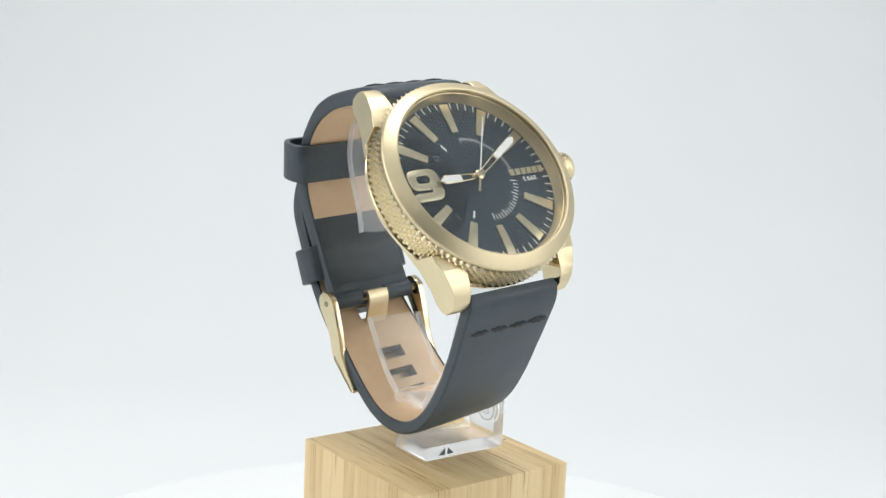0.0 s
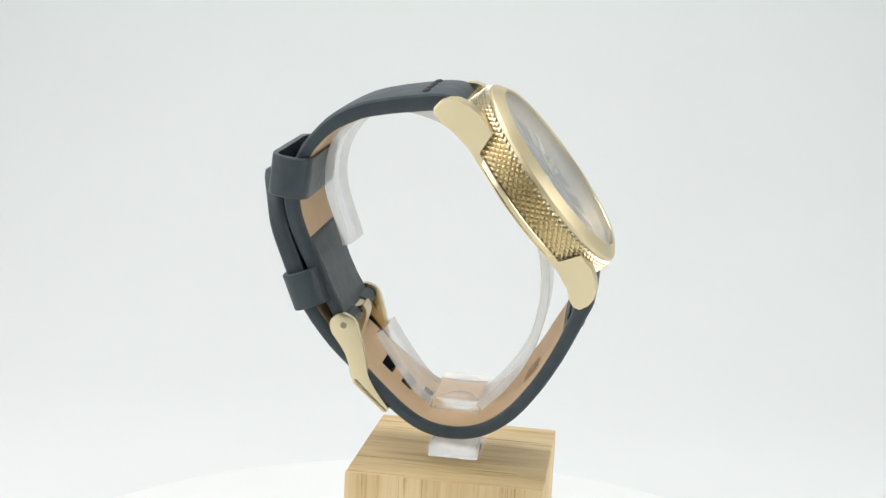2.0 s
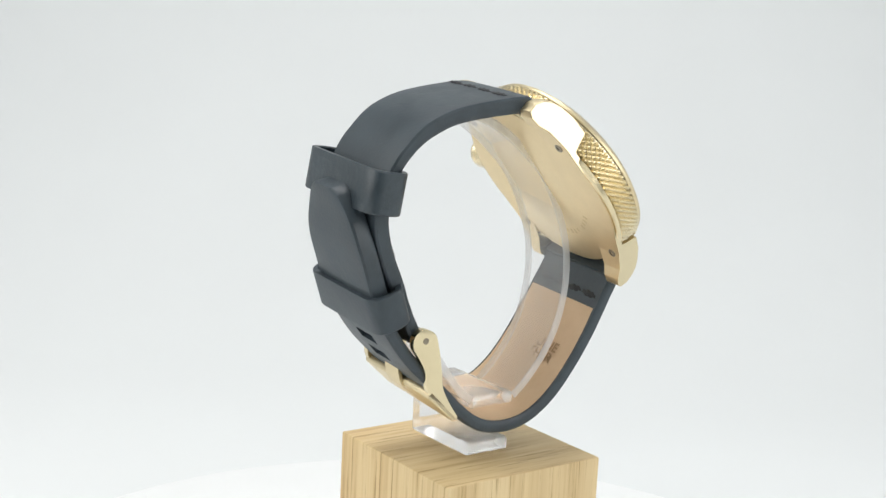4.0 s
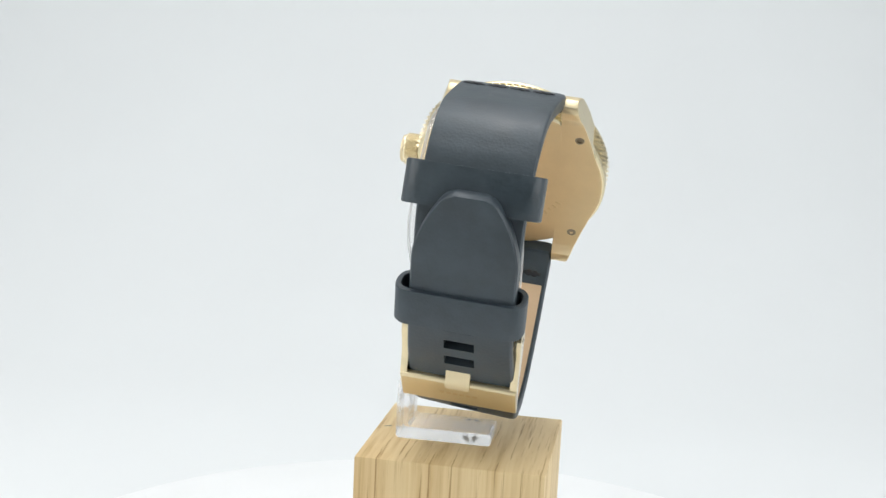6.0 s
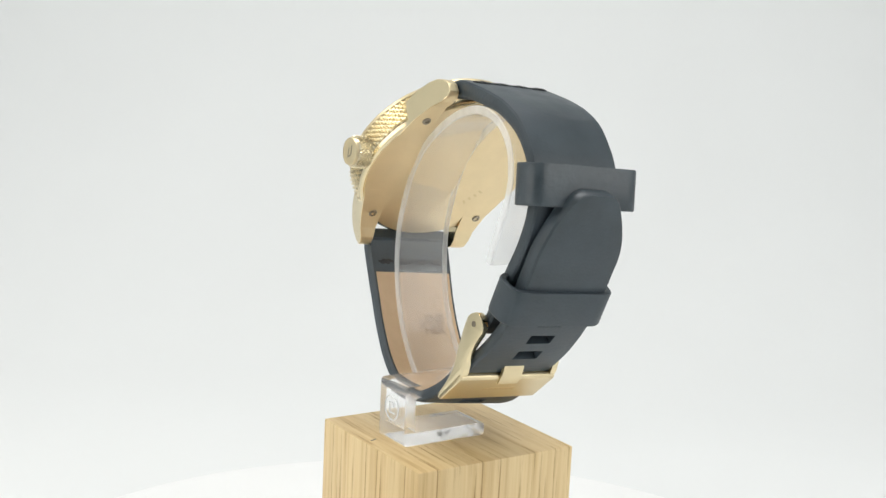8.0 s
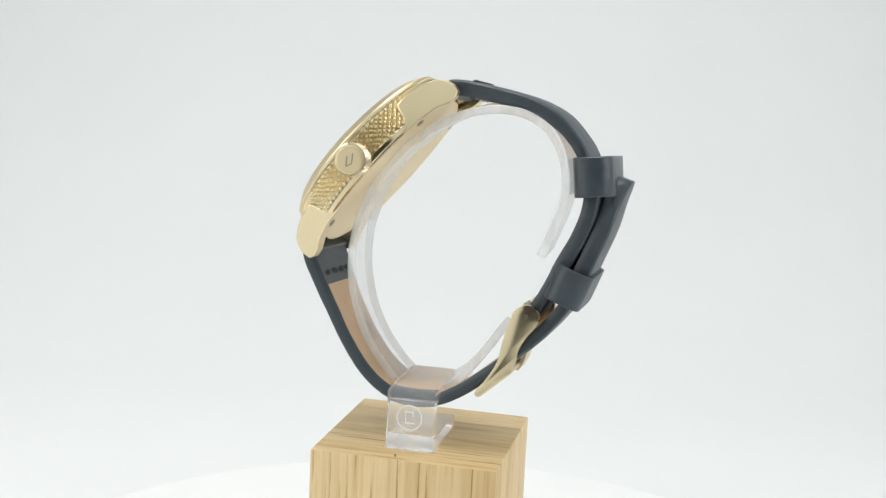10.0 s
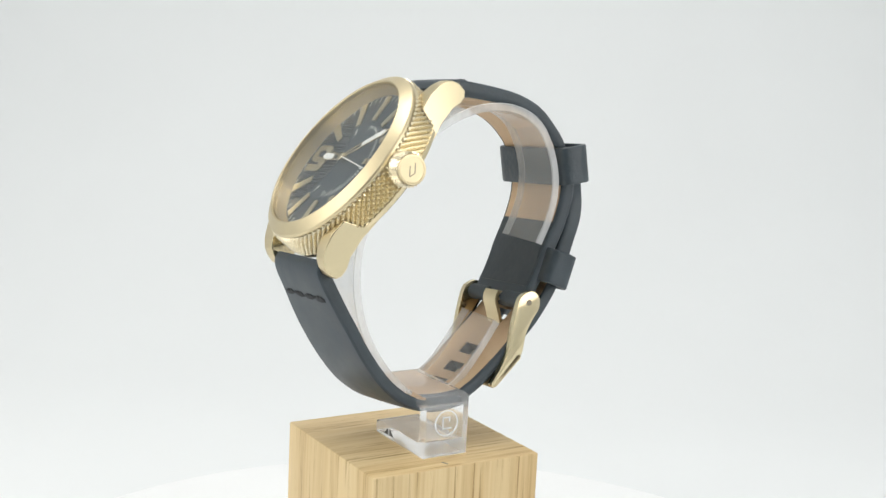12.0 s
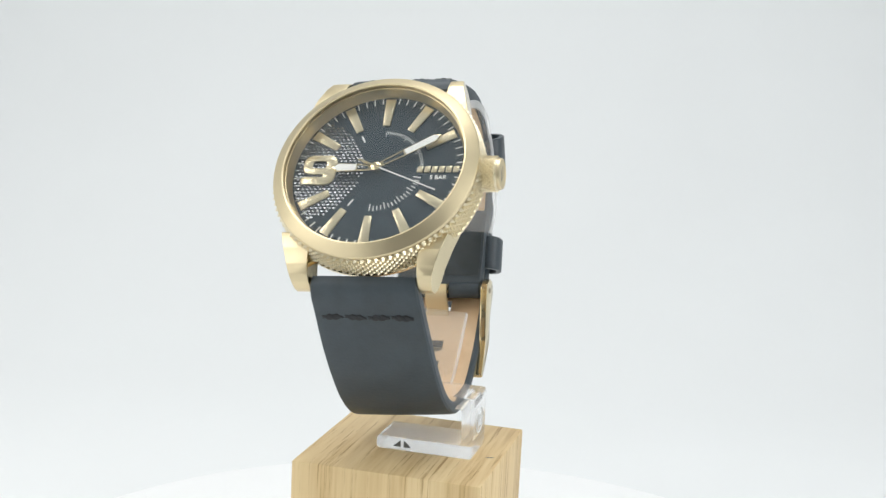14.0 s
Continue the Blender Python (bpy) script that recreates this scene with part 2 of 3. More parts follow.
def smooth_line(points, step):
    """A rounded line through the points, cut into even steps."""
    p = [Vector(q) for q in points]
    p = [2 * p[0] - p[1]] + p + [2 * p[-1] - p[-2]]
    fine = []
    for a, b, c, d in zip(p, p[1:], p[2:], p[3:]):
        for i in range(24):
            t = i / 24
            fine.append(0.5 * ((2 * b) + (c - a) * t + (2 * a - 5 * b + 4 * c - d) * t * t + (3 * b - a - 3 * c + d) * t ** 3))
    fine.append(p[-2])
    for _ in range(3):
        fine = [fine[0]] + [(a + 2 * b + c) / 4 for a, b, c in zip(fine, fine[1:], fine[2:])] + [fine[-1]]
    run = [0]
    for a, b in zip(fine, fine[1:]):
        run.append(run[-1] + (b - a).length)
    n = max(2, round(run[-1] / step))
    out, j = [], 0
    for i in range(n + 1):
        s = run[-1] * i / n
        while j < len(run) - 2 and run[j + 1] < s:
            j += 1
        t = (s - run[j]) / max(1e-9, run[j + 1] - run[j])
        out.append(fine[j].lerp(fine[j + 1], min(1, t)))
    return out, run[-1]


def inward(line, middle):
    """Unit normals of a line, towards the middle."""
    out = []
    for i, p in enumerate(line):
        t = (line[min(i + 1, len(line) - 1)] - line[max(i - 1, 0)]).normalized()
        n = Vector((-t.y, t.x))
        out.append(n if n.dot(Vector(middle) - p) > 0 else -n)
    return out


LOOP_MIDDLE = (0, -32)


def sweep(line, normals, section, s_from=0.0, s_to=1e9, slots=(), slot_seg=(), shift=None, lean=None):
    """Sweeps section(s) = [(x, depth), ...] along a line of (y, z), with slots cut through the listed segments."""
    bm = bmesh.new()
    rows, s = [], 0.0
    for i, p in enumerate(line):
        s += (p - line[i - 1]).length if i else 0
        if not s_from <= s <= s_to:
            continue
        k = shift(p, s) if shift else 0
        tilt = lean(s) if lean else 0
        rows.append((s, [vert(bm, x + k, *(p + normals[i] * (d + tilt * x))) for x, d in section(s)]))
    n = len(rows[0][1])
    inside = lambda a, b: any(lo <= (a + b) / 2 <= hi for lo, hi in slots)
    for r, ((sa, a), (sb, b)) in enumerate(zip(rows, rows[1:])):
        gone = inside(sa, sb)
        for j in range(n):
            if gone and j in slot_seg:
                continue
            bm.faces.new((a[j], a[(j + 1) % n], b[(j + 1) % n], b[j]))
        if gone:
            j, k = slot_seg
            bm.faces.new((a[j], b[j], b[(k + 1) % n], a[(k + 1) % n]))
            bm.faces.new((a[(j + 1) % n], b[(j + 1) % n], b[k], a[k]))
            for edge, other in ((a, r - 1), (b, r + 1)):
                if 0 <= other < len(rows) - 1 and not inside(rows[other][0], rows[other + 1][0]):
                    bm.faces.new((edge[j], edge[(j + 1) % n], edge[k], edge[(k + 1) % n]))
    bm.faces.new(rows[0][1])
    bm.faces.new(rows[-1][1][::-1])
    return bm


def leather_section(width, thick):
    def at(s):
        w, th = width(s) / 2, thick(s)
        c = min(3.5, w * 0.5)
        return [(-w + min(1.6, w * .2), 0.10), (-c, 0), (c, 0), (w - min(1.6, w * .2), 0.10), (w - 0.45, 0.28), (w - 0.06, 0.75), (w, th * .55), (w - .1, th - .5), (w - .5, th),
                (c, th), (-c, th), (-w + .5, th), (-w + .1, th - .5), (-w, th * .55), (-w + 0.06, 0.75), (-w + 0.45, 0.28)]
    return at


def lining_section(width, thick):
    def at(s):
        w, th = width(s) / 2 - 1.1, thick(s)
        c = min(3.5, w * 0.5)
        return [(-w, th - 0.1), (-c, th - 0.1), (c, th - 0.1), (w, th - 0.1), (w, th + .10), (c, th + .16), (-c, th + .16), (-w, th + .10)]
    return at


# ---- the place: paper sweep, tent walls, ceiling ----
def slab(name, verts, faces, mat, label, category):
    me = bpy.data.meshes.new(name)
    me.from_pydata(verts, [], faces)
    me.materials.append(mat)
    ob = new(name, me)
    for p in me.polygons:
        p.use_smooth = True
    me.set_sharp_from_angle(angle=radians(50))
    return tagged(ob, label=label, category=category, kind="structure")


HALF_W, BACK, FRONT, TOP, LOW = 0.60, 0.62, -0.72, 0.85, -0.014
curve = [(FRONT, LOW), (0.22, LOW)]
for i in range(1, 25):
    a = math.pi / 2 * i / 24
    curve.append((0.22 + 0.40 * math.sin(a), LOW + 0.40 * (1 - math.cos(a))))
curve.append((BACK, TOP))
under = [(FRONT, LOW - 0.01), (0.22, LOW - 0.01)]
for i in range(1, 25):
    a = math.pi / 2 * i / 24
    under.append((0.22 + 0.41 * math.sin(a), LOW - 0.01 + 0.41 * (1 - math.cos(a))))
under.append((BACK + 0.01, TOP))
ring = curve + under[::-1]
nr = len(ring)
verts = [(-HALF_W, y, z) for y, z in ring] + [(HALF_W, y, z) for y, z in ring]
faces = [(i, (i + 1) % nr, nr + (i + 1) % nr, nr + i) for i in range(nr)]
slab("backdrop", verts, faces, PAPER, "seamless white paper sweep curving up behind the turntable", "backdrop")


def wall(name, x0, x1, y0, y1, z0, z1, mat, label):
    v = [(x, y, z) for z in (z0, z1) for y in (y0, y1) for x in (x0, x1)]
    f = [(0, 2, 3, 1), (4, 5, 7, 6), (0, 1, 5, 4), (2, 6, 7, 3), (0, 4, 6, 2), (1, 3, 7, 5)]
    return slab(name, v, f, mat, label, "wall")


wall("wall_west", -HALF_W - 0.01, -HALF_W, FRONT, BACK, LOW, TOP, PAPER, "white fabric side wall of the light tent")
wall("wall_east", HALF_W, HALF_W + 0.01, FRONT, BACK, LOW, TOP, PAPER, "white fabric side wall of the light tent")
wall("wall_south", -HALF_W - 0.01, HALF_W + 0.01, FRONT - 0.012, FRONT - 0.002, LOW, TOP, DARK, "dark room side behind the open tent front")
# Added unseen front: white panels brighten the gold, the gap reflects dark.
OPEN = 0.22
for name, x0, x1, z0, z1 in (("wall_front_1", -HALF_W, -OPEN, LOW, TOP), ("wall_front_2", OPEN, HALF_W, LOW, TOP),
                             ("wall_front_3", -OPEN, OPEN, 0.36, TOP), ("wall_front_4", -OPEN, OPEN, LOW, 0.02)):
    wall(name, x0, x1, -0.43, -0.42, z0, z1, PAPER, "unseen white tent front beside its opening, added to brighten reflections in the gold")
wall("ceiling", -HALF_W - 0.01, HALF_W + 0.01, FRONT, BACK, TOP + 0.002, TOP + 0.012, PAPER, "white fabric top of the light tent")

# ---- turntable ----
disc = lathe([(0, 0), (127.5, 0), (128.6, -0.5), (129, -1.6), (129, -8), (128, -9), (0, -9)], 200, closed=False)
turntable = new("turntable")
turntable.location = (0, 0, TABLE_TOP)
part("platter", disc, WHITE_DISC, turntable)
part("base", lathe([(0, -9.05), (120, -9.05), (122, -10), (122, -14.7), (0, -14.7)], 120, closed=False), WHITE_DISC, turntable)
tagged(turntable, "round white turntable under the wooden block", "turntable")

# ---- wooden block ----
BLOCK_MID = Vector((-1.06, -7.40, 0))
half = 23.1
bm = box(-half, half, -half, half, 0, BLOCK_H, 0.45, 2)
bmesh.ops.transform(bm, matrix=Matrix.Translation(BLOCK_MID * U) @ pose(0, 0, 0, 0, 0, BLOCK_ANGLE), verts=bm.verts)
wooden_block = new("wooden_block", finish("wooden_block", bm, OAK))
bm = box(-0.9, 0.9, -0.22, 0.22, -0.2, 0.03)
part("nick", bm, LABEL_GREY, wooden_block, "tiny dark nick", Matrix.Translation(BLOCK_MID * U) @ pose(0, 0, 0, 0, 0, BLOCK_ANGLE) @ Matrix.Translation(Vector((20.3, -2.4, BLOCK_H)) * U) @ pose(0, 0, 0, 0, 0, 20))
tagged(wooden_block, "pale oak display block with straight grain", "block")

# ---- acrylic stand ----
acrylic_stand = new("acrylic_stand")
tagged(acrylic_stand, "clear acrylic watch stand with a C-shaped ring", "watch stand")
STAND = Matrix.Translation(Vector((BLOCK_MID.x, BLOCK_MID.y, BLOCK_H)) * U) @ pose(0, 0, 0, 0, 0, BLOCK_ANGLE)


def clear_part(name, bm, label=""):
    ob = part(name, bm, ACRYLIC, acrylic_stand, label, STAND)
    ob.visible_shadow = False
    return ob


RING_HALF = 7.7
bent = rounded([(-7.6, 0.02), (16.6, 0.02), (16.6, 15.2), (-8.6, 15.2), (-8.6, 12.2), (13.6, 12.2), (13.6, 3.3), (-7.6, 3.3)], 1.0, 4)
bm = bmesh.new()
ya = [vert(bm, x, -5.9, z) for x, z in bent]
yb = [vert(bm, x, 5.9, z) for x, z in bent]
bm.faces.new(ya), bm.faces.new(yb[::-1])
for i in range(len(bent)):
    bm.faces.new((ya[i], yb[i], yb[(i + 1) % len(bent)], ya[(i + 1) % len(bent)]))
clear_part("bracket", bm, "bent clear acrylic bracket with foot and riser")
ring_long = [(-5.95, 14.2), (-7.2, 15.2), (-10.4, 18.6), (-14.2, 23.8), (-17.4, 30.3), (-19.2, 37.2), (-19.8, 44), (-18.9, 52), (-15.6, 61), (-11, 68.8), (-4.6, 75.0),
             (2.3, 79.8), (9, 82.7), (16, 83.9), (22.7, 83.0), (28.3, 79.7), (31.8, 74), (33.2, 67.2), (32.2, 60), (28.5, 50.0)]
ring_short = [(5.95, 14.2), (7.2, 15.0), (10.2, 17.6), (14.2, 22.7), (17.4, 27.2), (19.2, 30.0)]
for name, pts in (("ring", ring_long), ("ring_stub", ring_short)):
    line, length = smooth_line(pts, 1.1)
    nor = inward(line, (6, 50))
    bm = sweep(line, nor, lambda s: [(-RING_HALF, -0.8), (.3 - RING_HALF, -1.05), (RING_HALF - .3, -1.05), (RING_HALF, -0.8), (RING_HALF, 0.8), (RING_HALF - .3, 1.05), (.3 - RING_HALF, 1.05), (-RING_HALF, 0.8)],
               shift=lambda p, s: (-0.2 if name == "ring_stub" else -2.6 + (p.x + 20) * 0.09) + 1.2 * max(0, min(1, (p.x - 22) / 8)) * max(0, min(1, (70 - p.y) / 15)) - 1.6 * max(0, min(1, (p.y - 60) / 16)) * max(0, min(1, (p.x + 6) / 16)))
    band = clear_part(name, bm, "curved clear acrylic band with bright edges")
    band.data.materials[0] = BAND
    band.data.materials.append(CUT_EDGE)
    for face in band.data.polygons:
        face.material_index = 1 if abs(face.normal.x) > 0.6 else 0
# embossed round mark on the riser and small dark mark in the foot
bm = lathe([(2.95, 0), (3.25, 0), (3.25, 0.25), (2.95, 0.25)], 48)
bmesh.ops.transform(bm, matrix=Matrix.Translation(Vector((16.55, -0.2, 8.6)) * U) @ pose(0, 0, 0, 0, 90, 0), verts=bm.verts)
part("embossed_mark", bm, FROST, acrylic_stand, "frosted round mark", STAND)
for k, (y0, y1, z0, z1) in enumerate(((-1.3, 0.9, 9.9, 10.15), (-1.3, -1.05, 7.4, 10.1), (0.5, 0.75, 8.9, 10.1), (-1.3, 1.2, 7.15, 7.4))):
    part("embossed_bar", box(16.5, 16.85, y0, y1, z0, z1), FROST, acrylic_stand, "", STAND)
for x in (-2.4, 0.3):
    bm = plate([[(x - 1.0, -0.2), (x + 1.0, -0.2), (x + (0.9 if x < -1 else -0.9), 1.5)]], 0, 0.1)
    bmesh.ops.transform(bm, matrix=Matrix.Translation(Vector((0, -5.9, 1.1)) * U) @ pose(0, 0, 0, 90, 0, 0), verts=bm.verts)
    part("foot_mark", bm, LABEL_GREY, acrylic_stand, "small dark triangular mark", STAND)

# ---- wrist watch ----
wrist_watch = new("wrist_watch")
tagged(wrist_watch, "gold wrist watch with black dial and buckled black leather strap", "watch")
WATCH = Matrix.Translation(Vector((5.75, -26.0, BLOCK_H + 70.2)) * U) @ pose(0, 0, 0, 51.34, -4.88, 37.96)


def wpart(name, bm, mat, label="", parent=None, sharp=35):
    return part(name, bm, mat, parent or wrist_watch, label, None if parent else WATCH, sharp)


# case
wpart("case", lathe([(0, -1.6), (22.2, -1.6), (22.4, -5.6), (24.3, -5.62), (24.5, -5.85), (24.35, -6.8), (23.9, -7.2), (23.4, -7.3), (0, -7.3)], closed=False), POLISHED, "polished gold middle case").matrix_basis = WATCH @ Matrix.Translation(Vector((-0.3, 0, 0)) * U)
case_back = wpart("case_back", lathe([(0, -7.1), (23.7, -7.1), (23.7, -7.34), (23.5, -7.42), (12, -7.47), (0, -7.48)], closed=False), SATIN, "satin gold case back with engraving", sharp=15)
case_back.matrix_basis = WATCH @ Matrix.Translation(Vector((-0.45, 0, 0)) * U)
for i in range(52):
    a = radians(i * 6.9)
    if not (4 < i < 15 or 29 < i < 41) or i in (9, 34):
        continue
    bm = box(-0.3, 0.3, -0.75 + 0.2 * (i % 3), 0.75, -0.03, 0.02)
    bmesh.ops.transform(bm, matrix=Matrix.Translation(Vector((14.4 * math.cos(a), 14.4 * math.sin(a), -7.48)) * U) @ Matrix.Rotation(a + math.pi / 2, 4, "Z"), verts=bm.verts)
    wpart("engraved_bar", bm, ENGRAVED, parent=case_back)
for sx in (-1, 1):
    for sy in (-1, 1):
        bm = lathe([(0, -7.0), (1.15, -7.0), (1.15, -7.55), (0.95, -7.75), (0.5, -7.75), (0.45, -7.5), (0, -7.5)], 24, closed=False)
        bmesh.ops.translate(bm, verts=bm.verts, vec=Vector((sx * 16.4 - 1.0, sy * 16.6 - 0.2, 0)) * U)
        wpart("case_screw", bm, STEEL, "small dark socket screw")

# bezel, rehaut, crystal
wpart("bezel", lathe([(21.25, 2.1), (21.1, 3.0), (21.2, 3.25), (21.55, 3.35), (23.7, 1.98), (24.08, 1.68), (24.22, 1.35), (24.22, 0.85), (24.05, 0.68), (22.0, 0.68), (21.45, 0.9)], 240), BRUSHED, "brushed gold bezel", sharp=15)
wpart("inner_ring", lathe([(20.2, -1.0), (20.35, -0.7), (20.9, 2.0), (21.15, 2.05), (21.35, 0.7), (21.3, -1.0)], 200), INNER, "sloping gold ring inside the bezel", sharp=20)
crystal = wpart("crystal", lathe([(0, 3.05), (20.75, 3.05), (21.05, 2.75), (21.05, 2.15), (21.0, 2.1), (0, 2.1)], 160, closed=False), CRYSTAL, "clear flat glass over the dial", sharp=8)
crystal.visible_shadow = False

# knurled band: rows of staggered pyramids on a ring
bm = lathe([(21.9, 0.66), (23.82, 0.64), (23.82, -5.58), (22.0, -5.6)], 188)
N_KNURL, ROWS = 94, 8
for row in range(ROWS):
    zc = 0.0 - row * 0.74
    dz = 0.74
    for i in range(N_KNURL):
        a = 2 * math.pi * (i + 0.5 * (row % 2)) / N_KNURL
        da = math.pi / N_KNURL * 0.97
        def at(ang, r, z):
            return vert(bm, r * math.cos(ang), r * math.sin(ang), z)
        b4 = [at(a - da, 23.98, zc), at(a, 23.98, zc - dz), at(a + da, 23.98, zc), at(a, 23.98, zc + dz)]
        t4 = [at(a - da * .25, 24.85, zc), at(a, 24.85, zc - dz * .25), at(a + da * .25, 24.85, zc), at(a, 24.85, zc + dz * .25)]
        bm.faces.new(t4)
        for j in range(4):
            bm.faces.new((b4[j], b4[(j + 1) % 4], t4[(j + 1) % 4], t4[j]))
wpart("knurled_band", bm, KNURL, "knurled gold case side", sharp=20)

# lugs
lug_outline = [(8, -5.7), (14.3, -5.7), (14.6, -5.4), (16.2, -1.05), (20.5, -1.15), (24.2, -2.2), (26.4, -3.4), (27.7, -5.0), (28.4, -7.0), (28.0, -9.2), (26.6, -9.9), (24.4, -9.6), (21.8, -8.35), (18.5, -7.8), (16.5, -7.46), (8, -7.46)]
for sx in (-1, 1):
    for sy in (-1, 1):
        reach = 1.02 if sy > 0 else 0.92
        outline = [(y if y < 16 else 16 + (y - 16) * reach, z) for y, z in lug_outline]
        lug = prism(outline, 12.7, 20, 0.22, 2, slant=lambda y: (21.5 if sx > 0 else 22.6) - (y - 8) * 0.305)
        bmesh.ops.scale(lug, verts=lug.verts, vec=(sx, sy, 1))
        lug_ob = wpart("lug", lug, BRUSHED, "gold strap lug, brushed above and polished outside", sharp=18)
        lug_ob.data.materials.append(POLISHED)
        lug_ob.data.materials.append(SATIN)
        for face in lug_ob.data.polygons:
            face.material_index = 1 if abs(face.normal.x) > 0.85 else 2 if face.normal.z < -0.8 else 0
for sy in (-1, 1):
    bar = lathe([(0, -13), (0.9, -13), (0.9, 13), (0, 13)], 24, closed=False)
    bmesh.ops.transform(bar, matrix=Matrix.Translation(Vector((0, sy * 26.4, -6.8)) * U) @ pose(0, 0, 0, 0, 90, 0), verts=bar.verts)
    wpart("spring_bar", bar, STEEL)

# crown
CROWN = Matrix.Translation(Vector((-1.0, 0.6, -3.4)) * U) @ pose(0, 0, 0, 0, 90, 0)
bm = lathe([(0, 22.5), (2.3, 22.5), (2.3, 24.4), (3.4, 24.6), (3.66, 24.9), (3.66, 28.5), (3.5, 28.9), (0, 28.9)], 60, closed=False)
NC = 26
for row in range(7):
    xc = 25.2 + row * 0.52
    for i in range(NC):
        a = 2 * math.pi * (i + 0.5 * (row % 2)) / NC
        da, r0, r1 = math.pi / NC * 0.97, 3.72, 4.2
        b4 = [vert(bm, r0 * math.cos(a + u), r0 * math.sin(a + u), xc + w) for u, w in ((-da, 0), (0, -0.5), (da, 0), (0, 0.5))]
        top = vert(bm, r1 * math.cos(a), r1 * math.sin(a), xc)
        for j in range(4):
            bm.faces.new((b4[j], b4[(j + 1) % 4], top))
bmesh.ops.transform(bm, matrix=CROWN, verts=bm.verts)
crown = wpart("crown", bm, KNURL, "knurled gold winding crown", sharp=20)
bm = lathe([(0, 28.8), (3.55, 28.8), (3.6, 29.2), (3.4, 29.6), (3.0, 29.65), (2.9, 29.5), (0, 29.5)], 48, closed=False)
bmesh.ops.transform(bm, matrix=CROWN, verts=bm.verts)
cap = wpart("crown_cap", bm, BRUSHED, "satin gold crown cap with embossed mark", parent=crown)

for k in (-1, 1):
    bm = box(-0.16, 0.16, -1.2, 1.2, 29.45, 29.56, 0.03, 1)
    bmesh.ops.transform(bm, matrix=CROWN @ Matrix.Rotation(radians(35), 4, "Z") @ Matrix.Translation(Vector((k * 0.65, k * 0.4, 0)) * U), verts=bm.verts)
    wpart("cap_mark", bm, STEEL, "small pressed mark", parent=crown)
bm = box(-0.14, 0.14, -0.75, 0.75, 29.45, 29.56, 0.03, 1)
bmesh.ops.transform(bm, matrix=CROWN @ Matrix.Rotation(radians(35), 4, "Z") @ Matrix.Translation(Vector((0, -1.2, 0)) * U) @ Matrix.Rotation(radians(-58), 4, "Z"), verts=bm.verts)
wpart("cap_mark", bm, STEEL, "small pressed mark", parent=crown)

# dial and what is printed and set on it
DIAL = WATCH @ Matrix.Translation(Vector((0.05, 0.05, -0.83)) * U)
SPREAD = 1.026


def dial_part(name, bm, mat, label="", parent=None, sharp=35):
    """A piece of the dial, spread to its true radius."""
    bmesh.ops.scale(bm, verts=bm.verts, vec=(SPREAD, SPREAD, 1))
    return part(name, bm, mat, parent or wrist_watch, label, None if parent else DIAL, sharp)


dial = dial_part("dial", lathe([(0, 0), (19.9, 0), (19.9, -0.6), (0, -0.6)], 128, closed=False), DIAL_BLACK, "black dial")


def turned(bm, hours):
    bmesh.ops.rotate(bm, verts=bm.verts, cent=(0, 0, 0), matrix=Matrix.Rotation(-radians(30 * hours), 3, "Z"))
    return bm


for h in (12, 1, 2, 4, 5, 6, 7, 8, 10, 11):
    bm = plate([[(-0.85, 11.9), (0.85, 11.9), (1.2, 19.1), (-1.2, 19.1)]], 0.01, 0.36, 0.05)
    dial_part("hour_marker", turned(bm, h), MARKER, "applied gold hour marker", parent=dial)
for k in range(60):
    if k % 5 == 0 and k not in (15, 45):
        continue
    dial_part("minute_tick", turned(box(-0.13, 0.13, 18.0 if k != 45 else 18.9, 19.6, 0, 0.06), k / 5), WHITE_PRINT, parent=dial)
for k in range(35):
    big = k in (0, 12, 24, 34)
    dial_part("scale_tick", turned(box(-0.065, 0.065, 9.7 if not big else 9.0, 10.5, 0, 0.04), (2 + k * 2.5) / 30), WHITE_PRINT, parent=dial)
for k in range(17):
    dial_part("scale_tick", turned(box(-0.11, 0.11, 9.3 if k % 4 else 8.7, 10.5, 0, 0.04), (101 + k * 5) / 30), WHITE_PRINT, parent=dial)
for a in (-30, 210):
    dial_part("scale_dash", turned(box(-0.2, 0.2, 8.7, 10.6, 0, 0.06), a / 30), WHITE_PRINT, parent=dial)
# rasp field round the nine
bm = bmesh.new()
d = 1.05
for j in range(-18, 19):
    for i in range(-24, 10):
        x, y = (i + 0.5 * (j % 2)) * d, j * d * 0.78
        if math.hypot(x, y) > 19.3 or math.hypot(x + 16.5, y) > 13.0:
            continue
        q = [vert(bm, x + u, y + w, h) for u, w, h in ((-.42, 0, .30), (0, -.36, .30), (.42, 0, .02), (0, .36, .02))]
        low = [vert(bm, x + u, y + w, 0) for u, w in ((-.44, 0), (0, -.38), (.44, 0), (0, .38))]
        bm.faces.new(q)
        for k in range(4):
            bm.faces.new((low[k], low[(k + 1) % 4], q[(k + 1) % 4], q[k]))
dial_part("rasp_field", bm, SILVER, "field of small silver rasp points", parent=dial, sharp=10)
nine = [rounded([(-3.3, 3.2), (3.3, 3.2), (3.3, -3.2), (-3.3, -3.2), (-3.3, -1.55), (0.9, -1.55), (0.9, -0.95), (-3.3, -0.95)], 2.1, 6),
        rounded([(-1.5, 1.95), (1.3, 1.95), (1.3, 0.35), (-1.5, 0.35)], 0.7)]
bm = plate([[(x * 1.2 - 13.7, y * 1.2) for x, y in o] for o in nine], 0.05, 0.45, 0.06)
